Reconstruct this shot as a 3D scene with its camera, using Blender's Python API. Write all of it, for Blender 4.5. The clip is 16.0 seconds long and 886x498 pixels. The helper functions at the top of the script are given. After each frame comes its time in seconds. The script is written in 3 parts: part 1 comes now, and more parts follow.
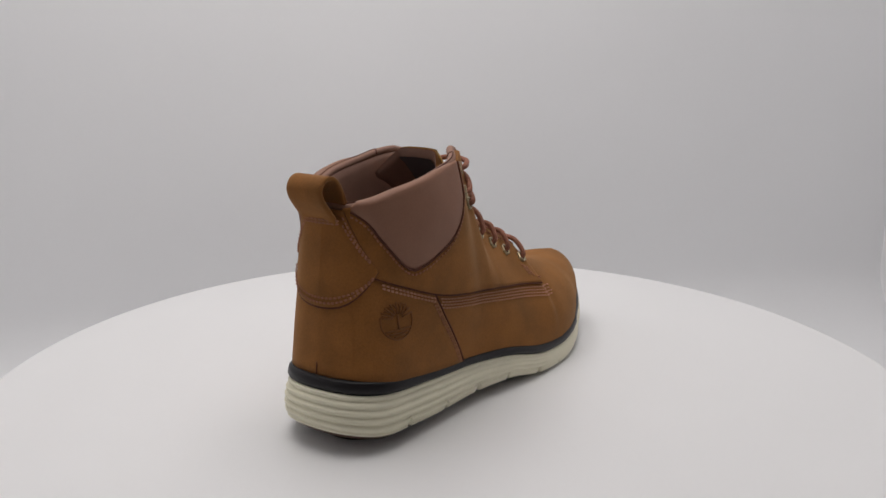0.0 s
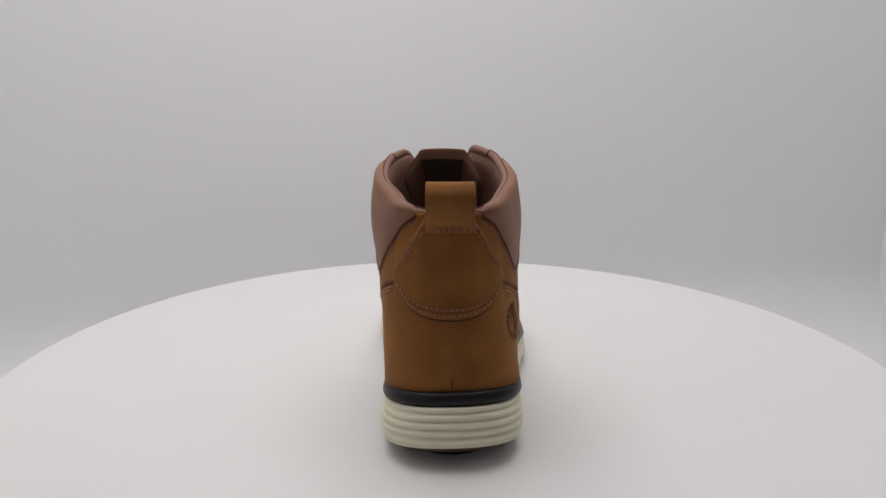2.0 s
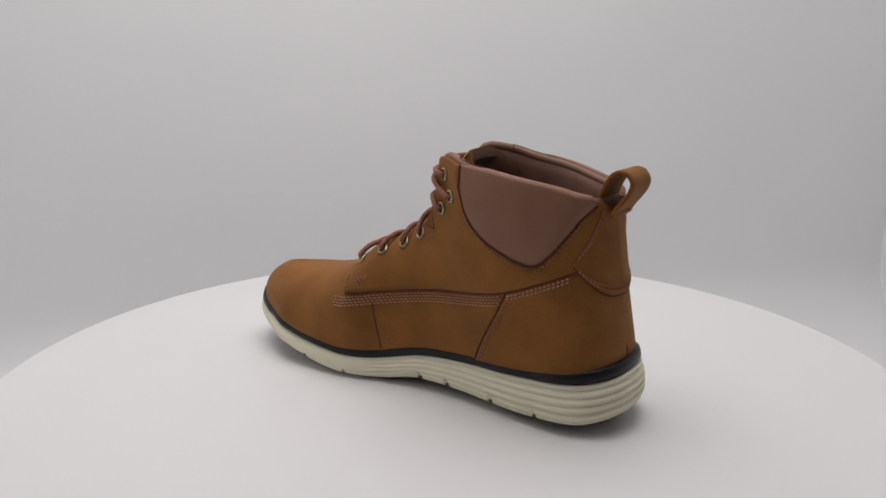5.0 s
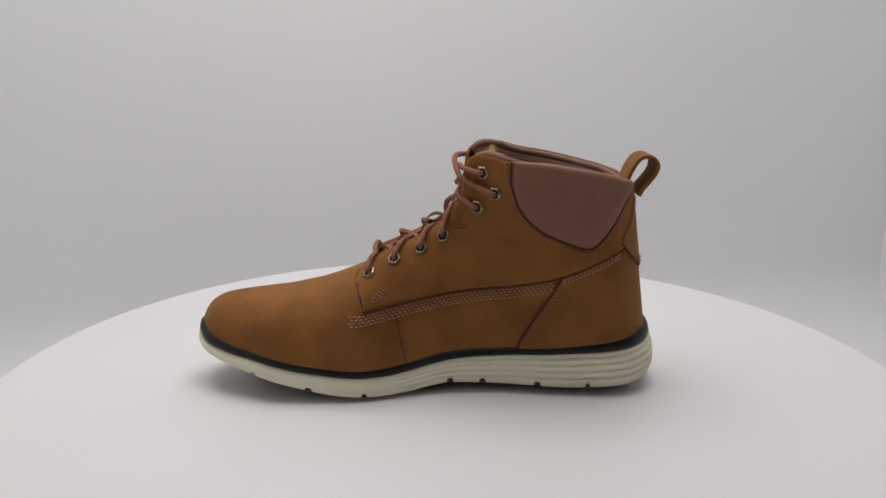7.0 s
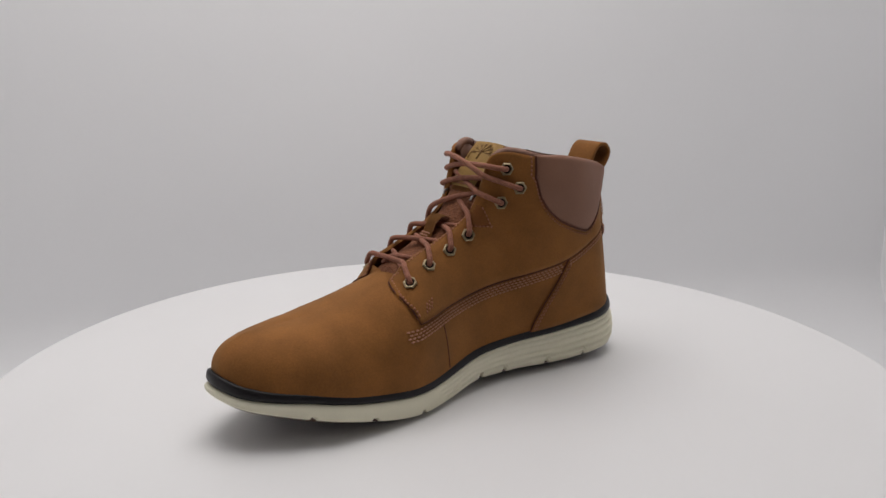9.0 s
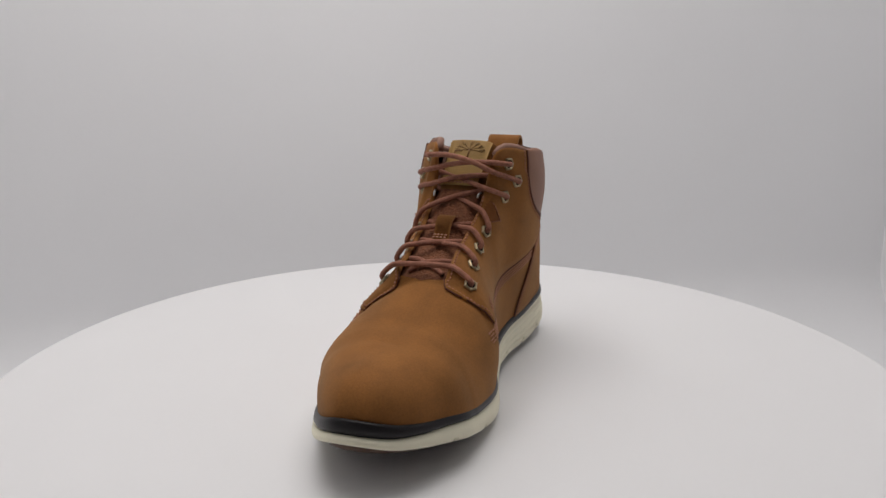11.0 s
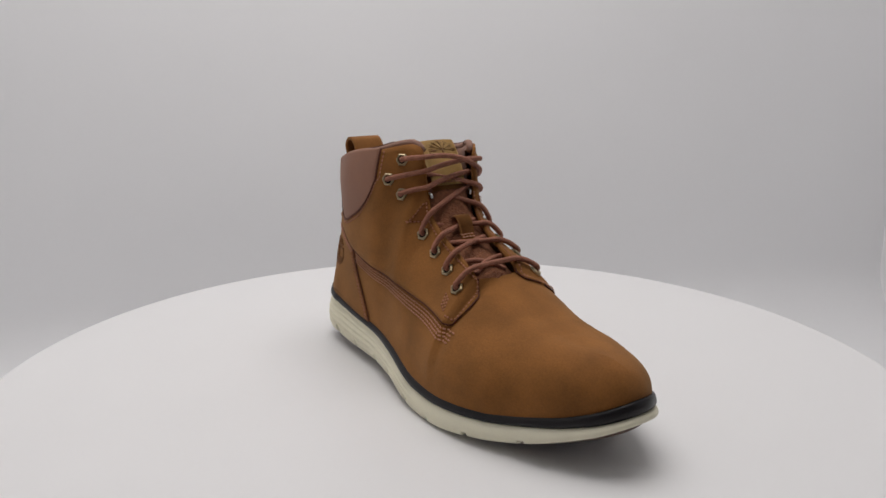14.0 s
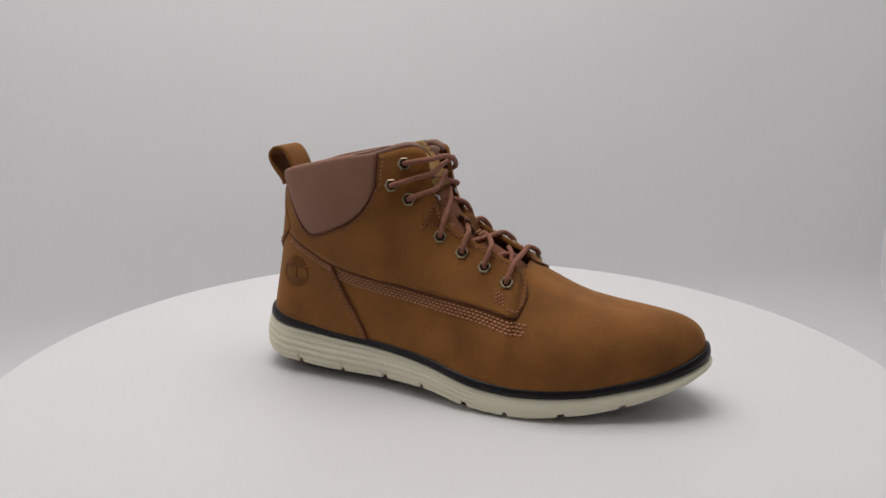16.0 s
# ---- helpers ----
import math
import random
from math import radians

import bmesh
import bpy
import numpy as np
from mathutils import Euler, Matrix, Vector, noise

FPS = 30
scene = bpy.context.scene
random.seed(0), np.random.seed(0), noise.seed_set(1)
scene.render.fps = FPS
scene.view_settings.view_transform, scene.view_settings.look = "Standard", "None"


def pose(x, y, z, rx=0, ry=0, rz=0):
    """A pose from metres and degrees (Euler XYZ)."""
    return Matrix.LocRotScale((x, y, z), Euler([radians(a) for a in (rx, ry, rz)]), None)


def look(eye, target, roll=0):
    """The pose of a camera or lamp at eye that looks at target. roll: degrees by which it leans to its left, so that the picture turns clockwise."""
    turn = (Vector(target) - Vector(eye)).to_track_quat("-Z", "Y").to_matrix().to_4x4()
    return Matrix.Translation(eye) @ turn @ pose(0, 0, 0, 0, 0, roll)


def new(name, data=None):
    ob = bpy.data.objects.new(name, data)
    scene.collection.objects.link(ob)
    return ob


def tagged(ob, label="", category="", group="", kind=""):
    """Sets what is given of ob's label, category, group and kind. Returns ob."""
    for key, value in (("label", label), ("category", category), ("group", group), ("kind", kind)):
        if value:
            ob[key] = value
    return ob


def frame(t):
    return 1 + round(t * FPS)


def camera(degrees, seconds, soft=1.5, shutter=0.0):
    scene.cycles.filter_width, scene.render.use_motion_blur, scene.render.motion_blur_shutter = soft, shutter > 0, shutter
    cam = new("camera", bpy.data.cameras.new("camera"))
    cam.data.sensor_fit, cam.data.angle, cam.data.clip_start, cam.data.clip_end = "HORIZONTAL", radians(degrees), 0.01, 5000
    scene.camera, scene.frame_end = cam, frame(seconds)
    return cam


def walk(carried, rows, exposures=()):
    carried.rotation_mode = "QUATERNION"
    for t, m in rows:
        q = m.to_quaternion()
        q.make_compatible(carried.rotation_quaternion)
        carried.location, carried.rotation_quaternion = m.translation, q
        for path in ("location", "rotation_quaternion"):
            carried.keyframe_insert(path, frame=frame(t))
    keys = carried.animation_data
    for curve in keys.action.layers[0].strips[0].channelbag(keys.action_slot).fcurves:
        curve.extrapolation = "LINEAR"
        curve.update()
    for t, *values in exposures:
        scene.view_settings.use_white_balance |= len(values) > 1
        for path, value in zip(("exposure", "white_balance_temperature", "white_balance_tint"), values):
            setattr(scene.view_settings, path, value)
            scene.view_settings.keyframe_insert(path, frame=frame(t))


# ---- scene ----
D_CAM, H_CAM, SPIN, START = 0.5084, 0.2120, 17.754, 55.436
cam = camera(58.5, 16.0, soft=1.5)
CAM_POSE = look((0, -D_CAM, H_CAM), (-math.sin(0.009875) * math.cos(0.24037), -D_CAM + math.cos(0.009875) * math.cos(0.24037), H_CAM - math.sin(0.24037)))
walk(cam, [(0.0, CAM_POSE), (16.0, CAM_POSE)], exposures=[(0.0, 0.0), (16.0, 0.0)])

# ---- light: the lit panels of a white photo cabinet ----
world = bpy.data.worlds.new("cabinet_dark")
world.use_nodes = True
world.node_tree.nodes["Background"].inputs[0].default_value = (0.9, 0.93, 1.0, 1)
world.node_tree.nodes["Background"].inputs[1].default_value = 0.25
scene.world = world


def panel_lamp(name, eye, target, wide, deep, watts, colour):
    data = bpy.data.lights.new(name, "AREA")
    data.shape, data.size, data.size_y, data.energy, data.color = "RECTANGLE", wide, deep, watts, colour
    ob = new(name, data)
    ob.matrix_world = look(eye, target)
    return ob


panel_lamp("ceiling_panel_light", (-0.06, 0.08, 0.97), (-0.06, 0.08, 0), 0.85, 0.66, 5.98, (1.0, 0.968, 0.948))


# ---- materials ----
def material(name, colour, rough=0.6, metal=0.0, spread=0.12, scale=40.0, grain=900.0, bump=0.15, dist=0.0004, dark=None, sheen=0.0, spec=0.4, fleck=0.35):
    """Principled surface with blotches at one scale and a fine grain at another."""
    m = bpy.data.materials.new(name)
    m.use_nodes = True
    t = m.node_tree
    b = t.nodes["Principled BSDF"]
    link = t.links.new
    co = t.nodes.new("ShaderNodeTexCoord")
    big, fine = t.nodes.new("ShaderNodeTexNoise"), t.nodes.new("ShaderNodeTexNoise")
    big.inputs["Scale"].default_value, big.inputs["Detail"].default_value = scale, 5
    fine.inputs["Scale"].default_value, fine.inputs["Detail"].default_value = grain, 3
    link(co.outputs["Object"], big.inputs["Vector"])
    link(co.outputs["Object"], fine.inputs["Vector"])
    ramp = t.nodes.new("ShaderNodeValToRGB")
    lo = dark or tuple(c * (1 - spread) for c in colour)
    hi = tuple(min(1, c * (1 + spread)) for c in colour)
    ramp.color_ramp.elements[0].position, ramp.color_ramp.elements[1].position = 0.3, 0.7
    ramp.color_ramp.elements[0].color, ramp.color_ramp.elements[1].color = (*lo, 1), (*hi, 1)
    link(big.outputs[0], ramp.inputs[0])
    mix = t.nodes.new("ShaderNodeMix")
    mix.data_type, mix.blend_type = "RGBA", "MULTIPLY"
    mix.inputs["Factor"].default_value = fleck
    link(ramp.outputs[0], mix.inputs["A"])
    link(fine.outputs[0], mix.inputs["B"])
    gain = t.nodes.new("ShaderNodeMix")
    gain.data_type, gain.blend_type = "RGBA", "MULTIPLY"
    gain.inputs["Factor"].default_value = 1.0
    gain.inputs["B"].default_value = (*[1 / (1 - 0.5 * fleck)] * 3, 1)
    link(mix.outputs["Result"], gain.inputs["A"])
    link(gain.outputs["Result"], b.inputs["Base Color"])
    b.inputs["Roughness"].default_value, b.inputs["Metallic"].default_value = rough, metal
    b.inputs["Specular IOR Level"].default_value = spec
    if sheen:
        b.inputs["Sheen Weight"].default_value, b.inputs["Sheen Roughness"].default_value = sheen, 0.5
        b.inputs["Sheen Tint"].default_value = (1.0, 0.75, 0.45, 1)
    bp = t.nodes.new("ShaderNodeBump")
    bp.inputs["Strength"].default_value, bp.inputs["Distance"].default_value = bump, dist
    link(fine.outputs[0], bp.inputs["Height"])
    link(bp.outputs[0], b.inputs["Normal"])
    return m


NUBUCK = material("nubuck_leather", (0.234, 0.0935, 0.0225), 0.85, spread=0.20, scale=38, grain=900, fleck=0.36, bump=0.3, sheen=0.15, spec=0.2)
TAUPE = material("taupe_smooth_leather", (0.258, 0.126, 0.080), 0.55, spread=0.05, scale=60, grain=2200, bump=0.12, spec=0.28)
LINING = material("taupe_lining", (0.28, 0.155, 0.112), 0.75, spread=0.08, scale=80, grain=2500, bump=0.2)
INNER = material("dark_sock_lining", (0.100, 0.084, 0.086), 0.85, grain=2500, bump=0.3)
EDGE = material("dark_brown_cut_edge", (0.085, 0.022, 0.009), 0.8, grain=1800, bump=0.3)
THREAD_DARK = material("brown_thread", (0.32, 0.130, 0.068), 0.7, grain=4000, bump=0.3)
THREAD = material("russet_thread", (0.45, 0.21, 0.125), 0.7, grain=4000, bump=0.3)
LACE = material("russet_cord", (0.29, 0.115, 0.070), 0.75, spread=0.2, scale=300, grain=1500, bump=1.0, dist=0.0007, fleck=0.5)
MESH = material("russet_mesh_fabric", (0.20, 0.075, 0.035), 0.9, spread=0.25, scale=500, grain=800, bump=1.0, dist=0.0012)
BRASS = material("antique_brass", (0.36, 0.29, 0.18), 0.38, metal=0.9, spread=0.2, scale=300, grain=2000, bump=0.1)
HOLE_SHADE = material("eyelet_shade_black", (0.012, 0.009, 0.008), 0.9)
RUBBER_DARK = material("dark_navy_rubber", (0.0125, 0.0105, 0.0115), 0.38, spread=0.15, grain=1500, bump=0.1, spec=0.22)
CREAM = material("cream_foam", (0.79, 0.745, 0.575), 0.6, fleck=0.1, spread=0.03, scale=60, grain=1600, bump=0.12)
GUM = material("brown_gum_rubber", (0.085, 0.046, 0.030), 0.6, spread=0.1, grain=1200)
LABEL = material("honey_leather_label", (0.55, 0.34, 0.11), 0.6, spread=0.06, scale=90, grain=1800, bump=0.15)
LABEL_PRINT = material("brown_label_print", (0.20, 0.10, 0.035), 0.7)
NUBUCK_DARK = material("dark_nubuck", (0.175, 0.062, 0.016), 0.85, spread=0.12, grain=1500, bump=0.25, spec=0.2)
EMBOSS = material("embossed_dark_leather", (0.180, 0.066, 0.015), 0.75, grain=1500)
STEEL = material("steel_hook", (0.55, 0.55, 0.55), 0.3, metal=1.0)
WHITE = material("white_laminate_top", (0.780, 0.775, 0.780), 0.42, spread=0.010, scale=7, grain=300, bump=0.01, fleck=0.015)
# dark grey for the unseen front sheet, to cut bounce from the camera side
FRONT_DARK = material("unlit_front_grey", (0.10, 0.10, 0.105), 0.9, spread=0.1, scale=6, grain=300)
WALL = material("white_cabinet_wall", (0.892, 0.892, 0.904), 0.85, spread=0.010, scale=4, grain=200, bump=0.01, fleck=0.015)


# ---- mesh helpers ----
def part(name, bm, mat, parent, label="", smooth=True, loc=None):
    me = bpy.data.meshes.new(name)
    bmesh.ops.recalc_face_normals(bm, faces=bm.faces)
    bm.to_mesh(me)
    bm.free()
    me.materials.append(mat)
    if smooth:
        me.polygons.foreach_set("use_smooth", [True] * len(me.polygons))
    ob = new(name, me)
    if parent is not None:
        ob.parent = parent
    if label:
        tagged(ob, label)
    return ob


def grid(bm, rows, close_u=False, close_v=False):
    """Joins rows of points into a sheet of quads."""
    vs = [[bm.verts.new(p) for p in r] for r in rows]
    n, m = len(vs), len(vs[0])
    for i in range(n if close_v else n - 1):
        for j in range(m if close_u else m - 1):
            q = [vs[i][j], vs[i][(j + 1) % m], vs[(i + 1) % n][(j + 1) % m], vs[(i + 1) % n][j]]
            try:
                bm.faces.new(q)
            except ValueError:
                pass
    return vs


def spline(pts, n):
    """A smooth line of n points through pts."""
    p = [np.array(q, float) for q in pts]
    p = [2 * p[0] - p[1]] + p + [2 * p[-1] - p[-2]]
    out = []
    for k in range(n):
        f = k / (n - 1) * (len(p) - 3)
        i = min(int(f), len(p) - 4)
        t = f - i
        a, b, c, d = p[i:i + 4]
        out.append(0.5 * (2 * b + (c - a) * t + (2 * a - 5 * b + 4 * c - d) * t * t + (3 * b - a - 3 * c + d) * t ** 3))
    return out


def tube(bm, pts, r, segs=8, flat=1.0):
    """A round cord along pts with closed ends."""
    pts = [Vector(p) for p in pts]
    rings, side = [], None
    for i, p in enumerate(pts):
        d = (pts[min(i + 1, len(pts) - 1)] - pts[max(i - 1, 0)]).normalized()
        if side is None:
            side = d.orthogonal().normalized()
        side = (side - d * side.dot(d)).normalized()
        up = d.cross(side)
        rings.append([p + (side * math.cos(2 * math.pi * k / segs) + up * math.sin(2 * math.pi * k / segs) * flat) * r for k in range(segs)])
    vs = grid(bm, rings, close_u=True)
    bm.faces.new(vs[0])
    bm.faces.new(vs[-1])


def curve(*pts):
    """A smooth function through (x, y) pairs."""
    x = np.array([p[0] for p in pts], float)
    y = np.array([p[1] for p in pts], float)
    d = np.diff(y) / np.diff(x)
    w = np.diff(x)
    inner = np.where(d[1:] * d[:-1] > 0, (d[1:] * w[:-1] + d[:-1] * w[1:]) / (w[1:] + w[:-1]), 0.0)
    cap = 3 * np.minimum(abs(d[1:]), abs(d[:-1]))
    m = np.concatenate([[d[0]], np.clip(inner, -cap, cap), [d[-1]]])

    def f(t):
        t = min(max(t, x[0]), x[-1])
        i = min(int(np.searchsorted(x, t, "right")) - 1, len(x) - 2)
        h = x[i + 1] - x[i]
        s = (t - x[i]) / h
        return float(y[i] * (1 + 2 * s) * (1 - s) ** 2 + m[i] * h * s * (1 - s) ** 2 + y[i + 1] * s * s * (3 - 2 * s) + m[i + 1] * h * s * s * (s - 1))
    return f


def box(bm, m, sx, sy, sz):
    vs = bmesh.ops.create_cube(bm, size=1, matrix=m @ Matrix.Diagonal((sx, sy, sz, 1)))
    return vs["verts"]


# ---- the place: a white photo cabinet round a turntable ----
FLOOR, YAW = -0.20, Matrix.Rotation(radians(14), 4, "Z")


def cabinet():
    bm = bmesh.new()
    # floor, coved into the back wall
    prof = [(y, FLOOR) for y in np.linspace(-0.93, 0.375, 60)] + [(0.38 + 0.11 * math.sin(a), FLOOR + 0.11 - 0.11 * math.cos(a)) for a in np.linspace(0, math.pi / 2, 16)] + [(0.49, z) for z in np.linspace(FLOOR + 0.12, 1.0, 70)]
    back = [(y + 0.012, z) if y > 0.485 else (y, z - 0.012) for y, z in prof[::-1]]
    grid(bm, [[(x, y, z) for x in (-0.80, 0.80)] for y, z in prof + back], close_v=True)
    bm.transform(YAW)
    tagged(part("backdrop", bm, WALL, None), "seamless white cabinet backdrop curving up from the floor", "backdrop", kind="structure")
    for name, label, mat, m, size in (
            ("wall_west", "plain white side wall of the photo cabinet", WALL, pose(-0.81, -0.214, 0.394), (0.02, 1.432, 1.212)),
            ("wall_east", "plain white side wall of the photo cabinet", WALL, pose(0.81, -0.214, 0.394), (0.02, 1.432, 1.212)),
            # added out of view: stands for the open front and its dark room
            ("open_front_blocker", "unseen dark grey sheet standing in for the open, unlit cabinet front", FRONT_DARK, pose(0, -0.94, 0.394), (1.60, 0.02, 1.212)),
            ("ceiling", "white cabinet ceiling with a broad light panel", WALL, pose(0, -0.214, 1.010), (1.64, 1.472, 0.02))):
        bm = bmesh.new()
        box(bm, YAW @ m, *size)
        tagged(part(name, bm, mat, None, smooth=False), label, "ceiling" if name == "ceiling" else "wall", kind="structure")


cabinet()


def turntable():
    root = tagged(new("turntable"), "round white turntable with a smooth matt top", "turntable")
    R = 0.3064
    prof = [(0.0, 0.0), (R * 0.5, 0.0), (R - 0.004, 0.0), (R - 0.0018, -0.0005), (R - 0.0005, -0.0018), (R, -0.004), (R, -0.014), (R - 0.002, -0.018), (R - 0.006, -0.018), (0.0, -0.018)]
    bm = bmesh.new()
    n = 160
    grid(bm, [[(r * math.cos(2 * math.pi * k / n), r * math.sin(2 * math.pi * k / n), z) for k in range(n)] for r, z in prof[1:-1]], close_u=True)
    for z, r in ((0.0, R * 0.5), (-0.018, R - 0.006)):
        ring = sorted((v for v in bm.verts if abs(v.co.z - z) < 1e-6 and abs(v.co.xy.length - r) < 1e-6), key=lambda v: math.atan2(v.co.y, v.co.x))
        bm.faces.new(ring)
    disc = part("platter", bm, WHITE, root, smooth=True)
    for p in disc.data.polygons:
        p.use_smooth = len(p.vertices) == 4 and abs(p.normal.z) < 0.98
    bm = bmesh.new()
    bmesh.ops.create_cone(bm, cap_ends=True, segments=64, radius1=0.2, radius2=0.18, depth=FLOOR * -1 - 0.0185, matrix=Matrix.Translation((0, 0, (FLOOR - 0.0175) / 2)))
    part("base", bm, WHITE, root, smooth=False)
    return root, disc


TABLE, PLATTER = turntable()

# ---- the boot: shape of the last ----
XH0, XT0 = -0.095, 0.100
SOLE_LAT = curve((-0.095, 0.0404), (-0.06, 0.0424), (-0.03, 0.0440), (0, 0.0495), (0.028, 0.0545), (0.05, 0.0555), (0.07, 0.0547), (0.085, 0.0520), (0.1, 0.0474))
SOLE_MED = curve((-0.095, 0.0395), (-0.06, 0.0370), (-0.03, 0.0338), (0, 0.0353), (0.027, 0.0417), (0.052, 0.0498), (0.08, 0.0526), (0.1, 0.0523))
MIDLINE = curve((-0.14, 0.001), (-0.05, 0.001), (0.06, 0.0), (0.17, 0.0))
# the toe: long taper on the outer side, squarer on the inner
TOE = {-1: [(0.1000, -0.0474), (0.1133, -0.0414), (0.1282, -0.0353), (0.1449, -0.0264), (0.1586, -0.0160), (0.1672, -0.0049), (0.1687, 0.0059)],
       1: [(0.1000, 0.0523), (0.1150, 0.0505), (0.1289, 0.0446), (0.1458, 0.0367), (0.1588, 0.0274), (0.1662, 0.0165), (0.1687, 0.0059)]}
TOE_LINE = {}
for _side, _pts in TOE.items():
    _tip = _pts[-1]
    _ends = [(0.088, _pts[0][1] + (-0.0030 if _side < 0 else 0.0020))] + _pts + [(_tip[0] - 0.002, _tip[1] - _side * 0.0095)]
    TOE_LINE[_side] = np.array(spline(_ends, 401))[50:351]
RAND_TOP = curve((-0.14, 0.0438), (-0.12, 0.0410), (-0.1, 0.0381), (-0.07, 0.0337), (-0.035, 0.0309), (0, 0.0282), (0.038, 0.0210), (0.056, 0.0201), (0.073, 0.0211), (0.108, 0.0248), (0.123, 0.0277), (0.144, 0.0320), (0.158, 0.0370), (0.17, 0.0441))
SOLE_TOP = curve((-0.14, 0.0367), (-0.12, 0.0332), (-0.1, 0.0310), (-0.07, 0.0284), (-0.035, 0.0260), (0, 0.0228), (0.038, 0.0152), (0.056, 0.0144), (0.073, 0.0155), (0.108, 0.0195), (0.123, 0.0222), (0.144, 0.0258), (0.158, 0.0295), (0.17, 0.0350))
SOLE_LOW = curve((-0.14, 0.0146), (-0.13, 0.0121), (-0.115, 0.0087), (-0.1, 0.0078), (-0.07, 0.0063), (-0.035, 0.0068), (0, 0.0072), (0.03, 0.0027), (0.055, 0.0020), (0.075, 0.0037), (0.09, 0.0062), (0.108, 0.0094), (0.123, 0.0127), (0.145, 0.0190), (0.158, 0.0235), (0.17, 0.0299))

# the sole leans towards the outer side at the toe
LEAN_SOLE = curve((-0.14, -0.0013), (-0.06, -0.0011), (0, 0.0000), (0.05, 0.0007), (0.09, 0.0022), (0.12, 0.0038), (0.145, 0.0031), (0.17, 0.0009))


def lean_sole(x, y):
    return LEAN_SOLE(x) * y / 0.05


def plan(s, side, inset=0.0, heel=-0.1355, toe=0.1700):
    """The outline seen from above: s runs 0 heel tip, 1, 2, 3 toe tip; side -1 outer, 1 inner."""
    wide = SOLE_LAT if side < 0 else SOLE_MED
    if s <= 1:
        a = s * math.pi / 2
        x = XH0 - (XH0 - heel - inset) * math.cos(a) ** (2 / 2.35)
        w = (wide(XH0) - inset) * math.sin(a) ** (2 / 2.35)
    elif s <= 2:
        x = XH0 + (XT0 - XH0) * (s - 1)
        w = wide(x) - inset
    else:
        g = TOE_LINE[side]
        k = (s - 2) * (len(g) - 1)
        i = min(int(k), len(g) - 2)
        p = g[i] + (g[i + 1] - g[i]) * (k - i)
        d = g[min(i + 4, len(g) - 1)] - g[max(i - 3, 0)]
        n = np.array((d[1], -d[0])) * side / np.linalg.norm(d)
        if s > 2.93:
            n = n * (1 - (s - 2.93) / 0.07) + np.array((-1.0, 0.0)) * (s - 2.93) / 0.07
        if s < 2.12:
            n = n * (s - 2) / 0.12 + np.array((0.0, -side)) * (2.12 - s) / 0.12
        p = p + n / np.linalg.norm(n) * (inset + (0.170 - toe) * (s - 2))
        return float(p[0]), float(p[1])
    return x, MIDLINE(x) + side * w


# top line of the upper against s: x, half width, height, roundness of the section
TOP_X = curve((0, -0.1143), (0.5, -0.1107), (0.8, -0.1037), (1, -0.0932), (1.15, -0.0664), (1.3, -0.0370), (1.39, -0.0208), (1.436, -0.0125), (1.475, -0.0095), (1.513, -0.0029), (1.55, 0.0055), (1.6, 0.0187), (1.677, 0.0356), (1.735, 0.0480), (1.754, 0.0499), (1.8, 0.0529), (1.9, 0.0780), (2, 0.0940), (2.4, 0.1130), (3, 0.1380))
TOP_Y = curve((0, 0.0000), (0.25, 0.0100), (0.5, 0.0170), (0.8, 0.0250), (1, 0.0310), (1.12, 0.0385), (1.2, 0.0395), (1.3, 0.0376), (1.36, 0.0310), (1.39, 0.0269), (1.436, 0.0214), (1.475, 0.0189), (1.513, 0.0174), (1.55, 0.0163), (1.6, 0.0155), (1.677, 0.0148), (1.735, 0.0152), (1.77, 0.0148), (1.781, 0.0060), (1.79, 0.0000), (1.81, 0.0000), (1.9, 0.0000), (2, 0.0000), (3, 0.0000))
TOP_Z = curve((0, 0.1335), (0.5, 0.1345), (0.8, 0.1370), (1, 0.1400), (1.15, 0.1460), (1.3, 0.1520), (1.39, 0.1560), (1.436, 0.1530), (1.475, 0.1360), (1.513, 0.1167), (1.55, 0.1077), (1.6, 0.0994), (1.677, 0.0913), (1.735, 0.0846), (1.754, 0.0821), (1.8, 0.0800), (1.9, 0.0692), (2, 0.0638), (2.4, 0.0602), (3, 0.0592))
ROUND = curve((0, 1.0500), (1, 1.0500), (1.3, 1.1055), (1.436, 1.4232), (1.55, 1.7174), (1.7, 2.1668), (1.85, 2.5460), (2, 2.4620), (2.5, 2.60), (3, 2.3000))
ROUND_OUT = curve((0, 1.0500), (1.3, 1.0200), (1.436, 1.0000), (1.6, 1.0100), (1.7, 1.1200), (1.76, 1.3200), (1.85, 1.7600), (2, 2.3800), (2.5, 2.6500), (3, 2.3000))
SLIM_OUT = curve((0, 0.0), (1.28, 0.0), (1.33, 0.0014), (1.38, 0.0040), (1.42, 0.0034), (1.47, 0.0024), (1.55, 0.0), (3.0, 0.0))
CURL = {-1: curve((0, 0.0), (0.75, 0.0), (1.0, 0.0014), (1.15, 0.0028), (1.26, 0.0040), (1.33, 0.0034), (1.38, 0.0018), (1.43, 0.0), (3.0, 0.0)),
        1: curve((0, 0.0), (0.75, 0.0), (1.0, 0.0028), (1.15, 0.0036), (1.28, 0.0038), (1.36, 0.0024), (1.43, 0.0), (3.0, 0.0))}
DIP_IN = curve((0, 0.0), (1.0, 0.0), (1.2, 0.0008), (1.32, 0.0020), (1.39, 0.0027), (1.436, 0.0024), (1.475, 0.0012), (1.51, 0.0), (3.0, 0.0))
